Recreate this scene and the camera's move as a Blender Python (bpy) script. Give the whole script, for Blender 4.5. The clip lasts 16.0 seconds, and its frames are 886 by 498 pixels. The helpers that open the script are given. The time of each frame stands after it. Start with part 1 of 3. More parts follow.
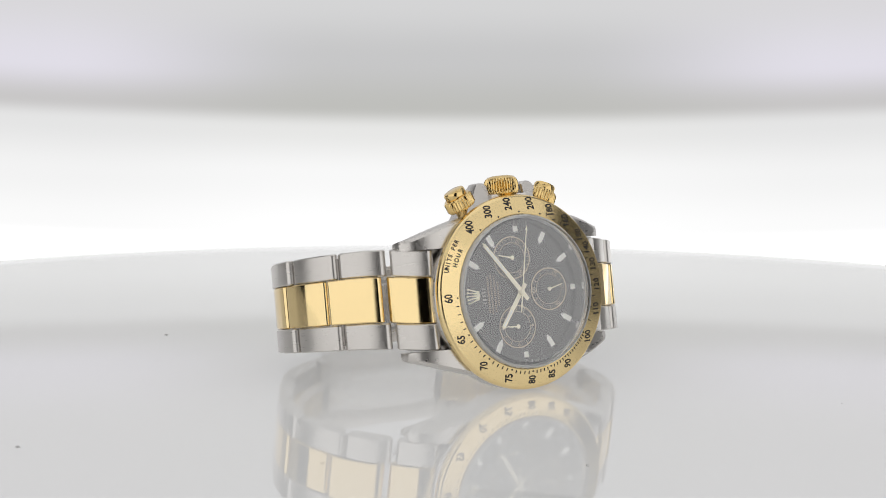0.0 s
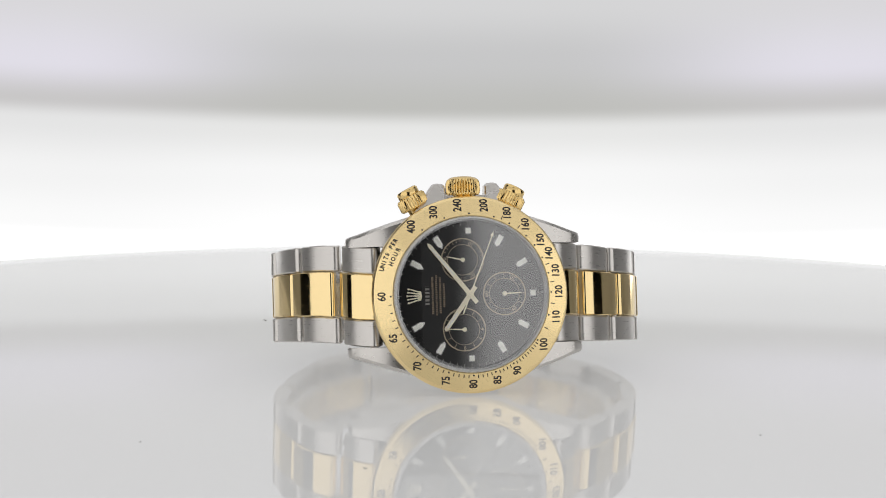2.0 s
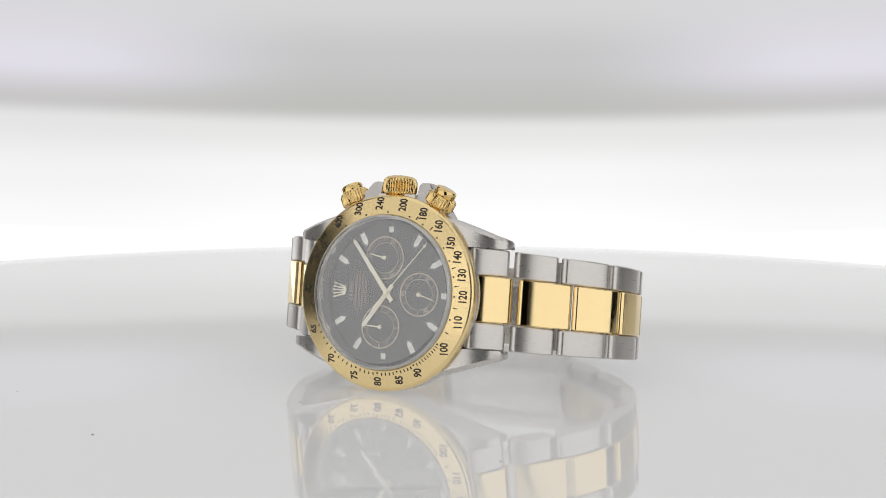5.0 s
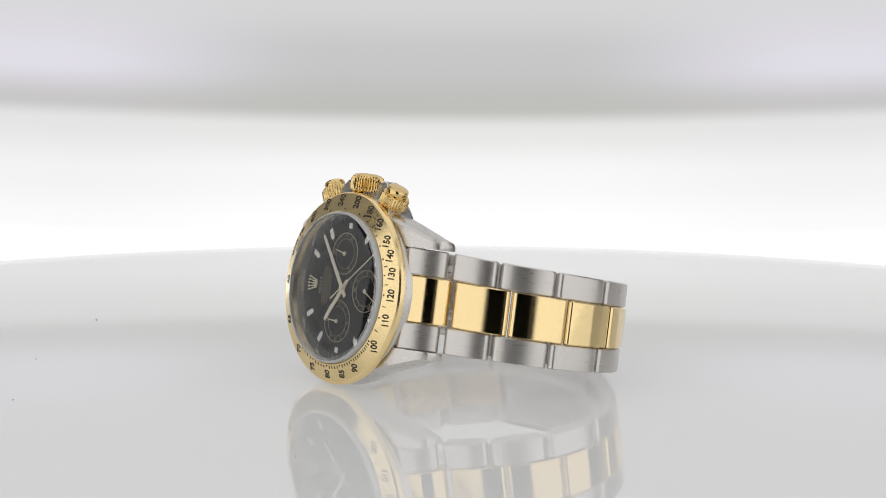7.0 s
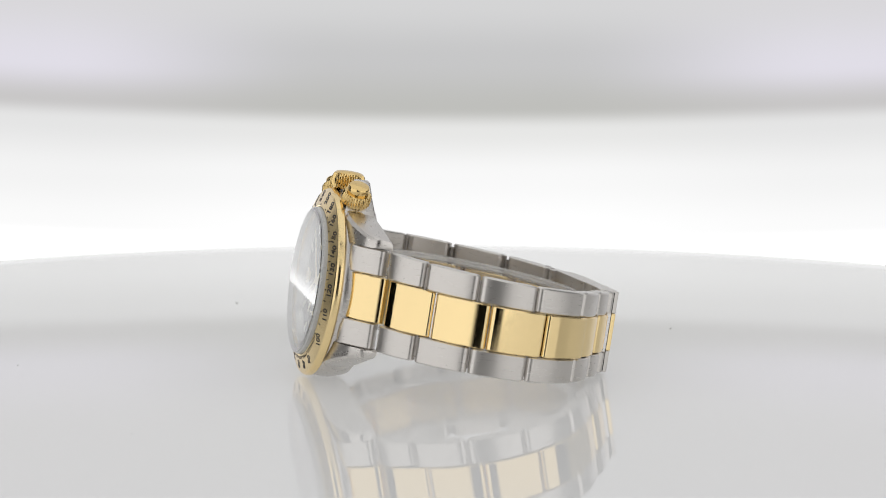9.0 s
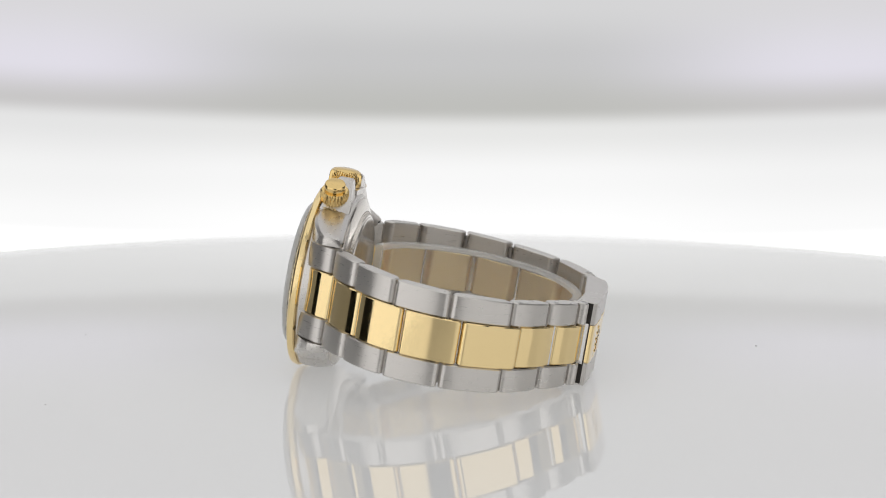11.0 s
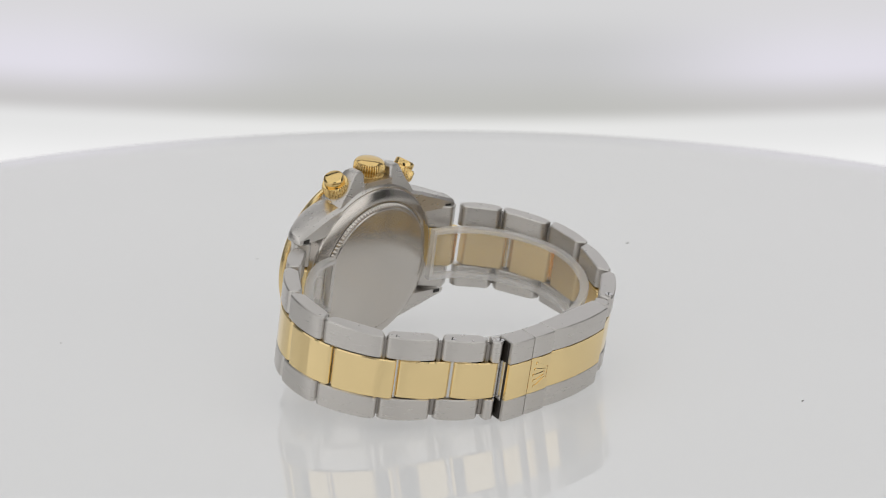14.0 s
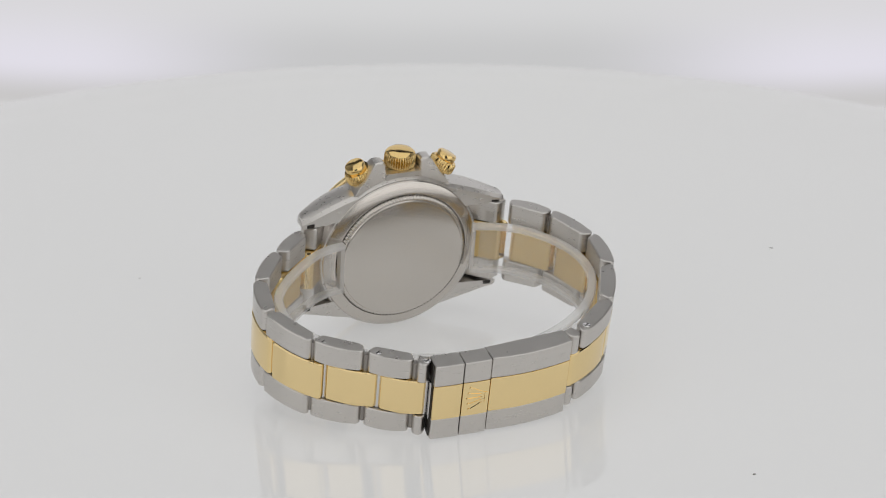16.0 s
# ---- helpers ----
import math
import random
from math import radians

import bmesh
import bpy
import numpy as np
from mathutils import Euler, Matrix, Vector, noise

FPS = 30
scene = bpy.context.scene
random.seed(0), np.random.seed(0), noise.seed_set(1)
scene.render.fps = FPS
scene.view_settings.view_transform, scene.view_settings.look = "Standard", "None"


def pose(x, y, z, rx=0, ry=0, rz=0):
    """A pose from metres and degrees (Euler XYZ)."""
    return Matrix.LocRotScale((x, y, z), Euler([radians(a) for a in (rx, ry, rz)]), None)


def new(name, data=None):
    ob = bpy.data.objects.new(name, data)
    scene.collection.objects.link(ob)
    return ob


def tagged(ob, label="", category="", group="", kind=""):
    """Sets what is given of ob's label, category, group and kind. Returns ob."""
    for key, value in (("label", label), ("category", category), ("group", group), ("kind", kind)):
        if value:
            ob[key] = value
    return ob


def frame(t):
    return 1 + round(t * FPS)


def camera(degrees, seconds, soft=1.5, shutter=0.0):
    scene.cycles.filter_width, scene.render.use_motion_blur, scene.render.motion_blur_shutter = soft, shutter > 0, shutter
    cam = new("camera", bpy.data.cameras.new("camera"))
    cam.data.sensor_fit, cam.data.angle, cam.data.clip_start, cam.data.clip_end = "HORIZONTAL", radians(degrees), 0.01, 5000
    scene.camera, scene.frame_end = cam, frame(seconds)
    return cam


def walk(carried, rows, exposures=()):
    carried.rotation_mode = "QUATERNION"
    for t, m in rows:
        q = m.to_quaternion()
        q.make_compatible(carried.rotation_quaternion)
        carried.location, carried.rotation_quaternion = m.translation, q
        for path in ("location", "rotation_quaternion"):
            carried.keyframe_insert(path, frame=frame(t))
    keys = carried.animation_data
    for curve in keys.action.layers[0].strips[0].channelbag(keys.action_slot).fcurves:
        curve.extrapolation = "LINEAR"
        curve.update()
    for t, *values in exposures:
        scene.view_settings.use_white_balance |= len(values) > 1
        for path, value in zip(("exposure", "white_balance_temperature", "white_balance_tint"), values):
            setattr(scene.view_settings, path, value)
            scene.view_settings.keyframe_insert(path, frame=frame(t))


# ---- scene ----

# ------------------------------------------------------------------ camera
# A motorised arm carries the camera and the glowing screen round a pivot
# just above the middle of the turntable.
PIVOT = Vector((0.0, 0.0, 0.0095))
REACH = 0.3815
TURN = -11.70                      # turntable, degrees a second
SECONDS = 16.0
MM = 0.001


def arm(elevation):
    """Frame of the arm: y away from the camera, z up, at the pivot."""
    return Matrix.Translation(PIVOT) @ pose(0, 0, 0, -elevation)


def arm_camera(elevation):
    aim = pose(0, 0, 0, 2.367) @ pose(0, 0, 0, 0, -0.30, 0)
    return arm(elevation) @ Matrix.Translation((0, -REACH, 0)) @ aim @ pose(0, 0, 0, 90)


RISE = [(0.0, 9.22), (5.0, 9.22), (9.2, 9.22), (10.2, 9.24), (10.8, 9.75), (11.3, 10.85), (11.5, 11.40), (12.0, 12.89),
        (12.5, 14.43), (13.0, 15.98), (13.5, 17.51), (14.0, 19.03), (14.5, 20.54), (15.0, 22.03), (15.5, 23.38), (16.0, 24.73)]
cam = camera(27.64, SECONDS, soft=0.95)
walk(cam, [(t, arm_camera(e)) for t, e in RISE])
cam.data.dof.use_dof, cam.data.dof.focus_distance, cam.data.dof.aperture_fstop = True, 0.366, 30.0

# ------------------------------------------------------------------ light
world = bpy.data.worlds.new("studio_dark")
world.use_nodes = True
world.node_tree.nodes["Background"].inputs["Color"].default_value = (0.5, 0.5, 0.52, 1)
world.node_tree.nodes["Background"].inputs["Strength"].default_value = 0.03
scene.world = world
scene.view_settings.exposure = 0.0


# ------------------------------------------------------------------ materials
def material(name, base, rough=0.4, metal=0.0, ior=1.5):
    m = bpy.data.materials.new(name)
    m.use_nodes = True
    b = m.node_tree.nodes["Principled BSDF"]
    b.inputs["Base Color"].default_value = (*base, 1)
    b.inputs["Roughness"].default_value = rough
    b.inputs["Metallic"].default_value = metal
    b.inputs["IOR"].default_value = ior
    return m, m.node_tree, b


def node(tree, kind, **values):
    n = tree.nodes.new(kind)
    for k, v in values.items():
        n.inputs[k].default_value = v
    return n


def grain(tree, b, scale, detail, low, high, bump=0.0, distance=0.00002, stretch=(1, 1, 1), tone=0.0, base=None):
    """Fine procedural wear: uneven roughness, a trace of relief and of tone."""
    co = tree.nodes.new("ShaderNodeTexCoord")
    mp = node(tree, "ShaderNodeMapping", Scale=stretch)
    no = node(tree, "ShaderNodeTexNoise", Scale=scale, Detail=detail)
    tree.links.new(co.outputs["Object"], mp.inputs["Vector"])
    tree.links.new(mp.outputs["Vector"], no.inputs["Vector"])
    mr = node(tree, "ShaderNodeMapRange")
    mr.inputs["From Min"].default_value, mr.inputs["From Max"].default_value = 0.3, 0.7
    mr.inputs["To Min"].default_value, mr.inputs["To Max"].default_value = low, high
    tree.links.new(no.outputs["Fac"], mr.inputs["Value"])
    tree.links.new(mr.outputs["Result"], b.inputs["Roughness"])
    if bump:
        bu = node(tree, "ShaderNodeBump", Strength=bump, Distance=distance)
        tree.links.new(no.outputs["Fac"], bu.inputs["Height"])
        tree.links.new(bu.outputs["Normal"], b.inputs["Normal"])
    if tone:
        big = node(tree, "ShaderNodeTexNoise", Scale=scale * 0.07, Detail=3.0)
        tree.links.new(co.outputs["Object"], big.inputs["Vector"])
        mx = tree.nodes.new("ShaderNodeMix")
        mx.data_type = "RGBA"
        mx.inputs["A"].default_value = (*[c * (1 - tone) for c in base], 1)
        mx.inputs["B"].default_value = (*[min(1, c * (1 + tone)) for c in base], 1)
        tree.links.new(big.outputs["Fac"], mx.inputs["Factor"])
        tree.links.new(mx.outputs["Result"], b.inputs["Base Color"])
    return no


GOLD = (0.91, 0.712, 0.375)
STEEL = (0.62, 0.595, 0.565)
gold, tr, b = material("polished_gold", GOLD, 0.08, 1.0)
grain(tr, b, 900, 4, 0.05, 0.12, 0.03, tone=0.05, base=GOLD)
gold_bezel, tr, b = material("satin_gold_bezel", GOLD, 0.2, 1.0)
grain(tr, b, 1500, 4, 0.16, 0.22, 0.0, tone=0.04, base=GOLD)
gold_satin, tr, b = material("satin_gold_emblem", (0.96, 0.89, 0.69), 0.45, 0.35)
grain(tr, b, 1500, 3, 0.45, 0.55)
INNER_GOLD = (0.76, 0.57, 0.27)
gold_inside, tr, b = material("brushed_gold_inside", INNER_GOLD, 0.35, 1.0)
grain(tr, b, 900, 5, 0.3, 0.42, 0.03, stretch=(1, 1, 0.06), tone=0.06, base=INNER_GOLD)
steel, tr, b = material("brushed_steel", STEEL, 0.3, 1.0)
grain(tr, b, 7000, 4, 0.27, 0.31, 0.002, stretch=(0.05, 0.05, 1), tone=0.012, base=STEEL)
steel_bright, tr, b = material("polished_steel", (0.66, 0.65, 0.64), 0.12, 1.0)
grain(tr, b, 900, 4, 0.1, 0.18, 0.03, tone=0.04, base=(0.66, 0.65, 0.64))
steel_back, tr, b = material("satin_steel_back", (0.61, 0.575, 0.53), 0.3, 1.0)
grain(tr, b, 700, 6, 0.15, 0.2, 0.0, tone=0.03, base=(0.61, 0.575, 0.53))
# steel darkened in colour for the shade between links and under the crown
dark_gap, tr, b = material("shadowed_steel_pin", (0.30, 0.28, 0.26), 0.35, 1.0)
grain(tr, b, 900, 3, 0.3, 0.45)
# black of the engraving, also used for painted shade in gaps and slots
ink_and_shade, tr, b = material("black_enamel_and_shade", (0.018, 0.014, 0.010), 0.45)
grain(tr, b, 3000, 3, 0.4, 0.55)
dial_black, tr, b = material("black_lacquer_dial", (0.006, 0.006, 0.006), 0.25)
grain(tr, b, 1500, 3, 0.20, 0.215)
lume, tr, b = material("cream_lume", (0.92, 0.92, 0.85), 0.6)
grain(tr, b, 2500, 4, 0.5, 0.7, 0.1, tone=0.04, base=(0.90, 0.90, 0.83))
print_gold, tr, b = material("gold_dial_print", (0.26, 0.19, 0.12), 0.5)
grain(tr, b, 2000, 3, 0.4, 0.6)
print_grey, tr, b = material("pale_dial_print", (0.24, 0.23, 0.21), 0.5)
grain(tr, b, 2000, 3, 0.4, 0.6)
ring_grey, tr, b = material("pale_gold_counter_ring", (0.45, 0.37, 0.26), 0.35, 0.6)
grain(tr, b, 2000, 3, 0.3, 0.45)
flange, tr, b = material("polished_dark_flange", (0.62, 0.61, 0.60), 0.2, 1.0)
grain(tr, b, 1200, 3, 0.15, 0.25)

# clear-coated opal acrylic; an added glow lifts the shade under the watch
acrylic, tr, b = material("glossy_acrylic_added_glow", (0.38, 0.38, 0.378), 0.4)
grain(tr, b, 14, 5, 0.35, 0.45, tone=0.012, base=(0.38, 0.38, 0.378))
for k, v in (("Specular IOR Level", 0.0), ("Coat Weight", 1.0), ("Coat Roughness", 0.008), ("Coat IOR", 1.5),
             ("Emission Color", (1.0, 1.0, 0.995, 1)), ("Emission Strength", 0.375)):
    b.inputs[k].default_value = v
speck_dark, tr, b = material("grey_dust", (0.24, 0.23, 0.22), 0.8)
grain(tr, b, 3000, 3, 0.7, 0.9)
wall_grey, tr, b = material("dark_studio_paint", (0.05, 0.05, 0.052), 0.8)
grain(tr, b, 6, 5, 0.7, 0.9, 0.1, 0.002, tone=0.1, base=(0.05, 0.05, 0.052))
board_grey, tr, b = material("grey_reflector_board", (0.46, 0.46, 0.46), 0.7)
grain(tr, b, 8, 5, 0.6, 0.8, 0.05, 0.001, tone=0.02, base=(0.46, 0.46, 0.46))
black_metal, tr, b = material("black_powder_coat", (0.02, 0.02, 0.02), 0.5)
grain(tr, b, 300, 4, 0.4, 0.6)

sapphire = bpy.data.materials.new("sapphire_crystal")
sapphire.use_nodes = True
tr = sapphire.node_tree
tr.nodes.remove(tr.nodes["Principled BSDF"])
clear = tr.nodes.new("ShaderNodeBsdfTransparent")
gloss = node(tr, "ShaderNodeBsdfGlossy", Color=(1, 1, 1, 1), Roughness=0.0)
# both faces of the plate mirror together: 0.19 head-on, more at a slant
edge = node(tr, "ShaderNodeLayerWeight", Blend=0.5)
slant, plate = tr.nodes.new("ShaderNodeMath"), node(tr, "ShaderNodeMapRange")
slant.operation = "POWER"
slant.inputs[1].default_value = 3.2
plate.inputs["To Min"].default_value = 0.19
tr.links.new(edge.outputs["Facing"], slant.inputs[0])
tr.links.new(slant.outputs[0], plate.inputs["Value"])
both = tr.nodes.new("ShaderNodeMixShader")
tr.links.new(plate.outputs["Result"], both.inputs["Fac"])
tr.links.new(clear.outputs[0], both.inputs[1])
tr.links.new(gloss.outputs[0], both.inputs[2])
tr.links.new(both.outputs[0], tr.nodes["Material Output"].inputs["Surface"])


def see_through(name, share, rough):
    """Clear plastic: mostly transparent, the rest a frosted surface."""
    m = bpy.data.materials.new(name)
    m.use_nodes = True
    tr = m.node_tree
    b = tr.nodes["Principled BSDF"]
    b.inputs["Base Color"].default_value = (0.86, 0.85, 0.83, 1)
    grain(tr, b, 500, 4, rough, rough + 0.15)
    thin = tr.nodes.new("ShaderNodeBsdfTransparent")
    mixer = tr.nodes.new("ShaderNodeMixShader")
    mixer.inputs["Fac"].default_value = share
    tr.links.new(thin.outputs[0], mixer.inputs[1])
    tr.links.new(b.outputs[0], mixer.inputs[2])
    tr.links.new(mixer.outputs[0], tr.nodes["Material Output"].inputs["Surface"])
    return m


clear_plastic = see_through("frosted_clear_plastic", 0.12, 0.3)
cuff_rim = see_through("cut_plastic_rim", 0.34, 0.35)

frosted_edge, tr, b = material("frosted_glass_edge", (0.48, 0.48, 0.47), 0.3, 0.0, 1.77)
grain(tr, b, 900, 3, 0.25, 0.38)


def glow(name, strength, color=(1, 1, 1)):
    m = bpy.data.materials.new(name)
    m.use_nodes = True
    t = m.node_tree
    t.nodes.remove(t.nodes["Principled BSDF"])
    e = node(t, "ShaderNodeEmission", Color=(*color, 1), Strength=strength)
    t.links.new(e.outputs[0], t.nodes["Material Output"].inputs["Surface"])
    return m, t, e


diffuser, _, _ = glow("softbox_cloth", 1.09, (1.0, 0.99, 0.985))
# the cloth falls off softly towards the edge beside the camera
tr = diffuser.node_tree
spot = tr.nodes.new("ShaderNodeNewGeometry")
axes = tr.nodes.new("ShaderNodeSeparateXYZ")
ahead, bearing, off_axis, aside = [tr.nodes.new("ShaderNodeMath") for _ in range(4)]
ahead.operation, bearing.operation, off_axis.operation, aside.operation = "MULTIPLY", "ARCTAN2", "SUBTRACT", "ABSOLUTE"
ahead.inputs[1].default_value = -1.0
off_axis.inputs[1].default_value = radians(1.4)          # the gap lies a little to one side
fall = tr.nodes.new("ShaderNodeMapRange")
fall.interpolation_type = "SMOOTHSTEP"
for k, v in (("From Min", radians(11.6)), ("From Max", radians(17.0)), ("To Min", 0.04), ("To Max", 1.06)):
    fall.inputs[k].default_value = v
tr.links.new(spot.outputs["Position"], axes.inputs[0])
tr.links.new(axes.outputs["Y"], ahead.inputs[0])
tr.links.new(axes.outputs["X"], bearing.inputs[0])
tr.links.new(ahead.outputs[0], bearing.inputs[1])
tr.links.new(bearing.outputs[0], off_axis.inputs[0])
tr.links.new(off_axis.outputs[0], aside.inputs[0])
tr.links.new(aside.outputs[0], fall.inputs["Value"])
for nd in tr.nodes:
    if nd.bl_idname == "ShaderNodeEmission":
        tr.links.new(fall.outputs["Result"], nd.inputs["Strength"])
upper_cloth, _, _ = glow("upper_softbox_cloth", 0.74, (1.0, 0.99, 0.985))
top_cloth, _, _ = glow("overhead_softbox_cloth", 0.86, (1.0, 1.0, 1.0))


# ------------------------------------------------------------------ mesh helpers
def finish(name, bm, mat, parent=None, label="", sharp=35):
    bmesh.ops.recalc_face_normals(bm, faces=bm.faces)
    me = bpy.data.meshes.new(name)
    bm.to_mesh(me)
    bm.free()
    me.materials.append(mat)
    for p in me.polygons:
        p.use_smooth = True
    me.set_sharp_from_angle(angle=radians(sharp))
    ob = new(name, me)
    if parent:
        ob.parent = parent
    return tagged(ob, label) if label else ob


def part(name, bm, mat, parent, label="", sharp=35):
    return finish(name, bm, mat, parent, label, sharp)


def loft(bm, rings, close=True, caps=True):
    """Skin a row of equal-length point rings."""
    vs = [[bm.verts.new(p) for p in ring] for ring in rings]
    n = len(vs[0])
    for a, c in zip(vs, vs[1:]):
        for i in range(n if close else n - 1):
            j = (i + 1) % n
            bm.faces.new((a[i], a[j], c[j], c[i]))
    if caps:
        bm.faces.new(vs[0][::-1])
        bm.faces.new(vs[-1])
    return vs


def lathe(bm, profile, steps=96, m=None, flutes=0, depth=0.0, fluted=()):
    """Turn (radius, height) pairs round z; the closed profile makes a ring, an axis radius of 0 is capped."""
    m = m or Matrix()
    rings = []
    for k, (r, h) in enumerate(profile):
        ring = []
        for i in range(steps):
            a = 2 * math.pi * i / steps
            rr = r - (depth * (0.5 - 0.5 * math.cos(flutes * a)) if k in fluted else 0)
            ring.append(m @ Vector((rr * math.cos(a), rr * math.sin(a), h)))
        rings.append(ring)
    return loft(bm, rings, True, False)


def turned(profile, steps=96, m=None, loop=False, caps=True, **kw):
    bm = bmesh.new()
    vs = lathe(bm, profile, steps, m, **kw)
    if loop:
        n = len(vs[0])
        for i in range(n):
            j = (i + 1) % n
            bm.faces.new((vs[-1][i], vs[-1][j], vs[0][j], vs[0][i]))
    elif caps:
        bm.faces.new(vs[0][::-1])
        bm.faces.new(vs[-1])
    return bm


def box(bm, x0, x1, y0, y1, z0, z1, m=None):
    m = m or Matrix()
    loft(bm, [[m @ Vector((x, y, z)) for x, y in ((x0, y0), (x1, y0), (x1, y1), (x0, y1))] for z in (z0, z1)])


def prism(bm, outline, front, back, m=None, inset=0.0):
    """Outline in (x, z), from y = front to y = back, with eased front and back rims."""
    m = m or Matrix()
    c = Vector((sum(p[0] for p in outline) / len(outline), sum(p[1] for p in outline) / len(outline)))
    small = [tuple(c + (Vector(p) - c) * (1 - inset)) for p in outline]
    d = (back - front) * 0.12 if inset else 0
    rows = [(small, front), (outline, front + d), (outline, back - d), (small, back)] if inset else [(outline, front), (outline, back)]
    loft(bm, [[m @ Vector((x, y, z)) for x, z in ring] for ring, y in rows])


def text_mesh(bm, words, size, m, thick=0.0, weight=0.0):
    """Adds flat letters, centred, to bm: reading along m's x, heads along m's y."""
    cu = bpy.data.curves.new("letters", "FONT")
    cu.body, cu.size, cu.align_x, cu.align_y = words, size, "CENTER", "CENTER"
    cu.resolution_u, cu.extrude, cu.offset = 3, thick, weight
    ob = bpy.data.objects.new("letters", cu)
    scene.collection.objects.link(ob)
    me = bpy.data.meshes.new_from_object(ob.evaluated_get(bpy.context.evaluated_depsgraph_get()))
    me.transform(m)
    bm.from_mesh(me)
    bpy.data.objects.remove(ob)
    bpy.data.curves.remove(cu)
    bpy.data.meshes.remove(me)


# ------------------------------------------------------------------ studio
def studio():
    def slab(name, x0, x1, y0, y1, z0, z1):
        bm = bmesh.new()
        box(bm, x0, x1, y0, y1, z0, z1)
        return tagged(finish(name, bm, wall_grey), "dark painted studio " + name.split("_")[0], name.split("_")[0], kind="structure")

    slab("floor", -2.2, 2.2, -2.2, 2.2, -0.95, -0.85)
    slab("ceiling", -2.2, 2.2, -2.2, 2.2, 1.75, 1.85)
    slab("wall_north", -2.2, 2.2, 2.2, 2.3, -0.95, 1.85)
    slab("wall_south", -2.2, 2.2, -2.3, -2.2, -0.95, 1.85)
    slab("wall_east", 2.2, 2.3, -2.2, 2.2, -0.85, 1.75)
    slab("wall_west", -2.3, -2.2, -2.2, 2.2, -0.85, 1.75)


def curved_panel(name, a0, a1, radius, z0, z1, thick, mat, rim):
    """An upright panel bent round the turntable, from azimuth a0 to a1 (0 is the camera's side)."""
    thing = new(name)

    def shell(r0, r1, b0, b1, h0, h1):
        bm = bmesh.new()
        rings = []
        for i in range(25):
            a = radians(b0 + (b1 - b0) * i / 24)
            s, c = math.sin(a), -math.cos(a)
            rings.append([(r * s, r * c, h) for r, h in ((r0, h0), (r1, h0), (r1, h1), (r0, h1))])
        loft(bm, rings)
        return bm

    part("cloth", shell(radius, radius + 0.004, a0, a1, z0, z1), mat, thing)
    part("housing", shell(radius + 0.006, radius + thick, a0, a1, z0, z1), rim, thing)
    return thing


def lights():
    for side in (-1, 1):
        ob = curved_panel("softbox", side * FRONT[0], side * FRONT[1], 0.80, -0.30, 0.46, 0.06, diffuser, black_metal)
        tagged(ob, "tall curved white softbox beside the camera, switched on", "softbox", "softboxes round the turntable")
        ob = curved_panel("reflector_board", side * SIDE[0], side * SIDE[1], 0.80, -0.30, 1.05, 0.02, board_grey, black_metal)
        tagged(ob, "curved matt grey board standing beside the turntable", "reflector", "reflector boards")
        ob = curved_panel("softbox", side * 0.2, side * 96.6, 0.80, 0.47, 1.05, 0.06, upper_cloth, black_metal)
        tagged(ob, "dimmer curved white softbox set high up, switched on", "softbox", "softboxes round the turntable")
    thing = new("overhead_softbox")
    bm = bmesh.new()
    box(bm, -0.55, 0.55, -0.50, 0.55, 0.80, 0.804)
    part("cloth", bm, top_cloth, thing)
    bm = bmesh.new()
    box(bm, -0.57, 0.57, -0.52, 0.57, 0.808, 0.90)
    part("housing", bm, black_metal, thing)
    for x in (-0.45, 0.45):
        for y in (-0.4, 0.45):
            bm = turned([(0.0005, 0.90), (0.008, 0.90), (0.008, 1.75), (0.0005, 1.75)], 16, Matrix.Translation((x, y, 0)))
            part("suspension_rod", bm, black_metal, thing)
    tagged(thing, "wide overhead softbox with white cloth, switched on", "softbox")


FRONT = (9.5, 83)
SIDE = (97, 140)
studio()
lights()


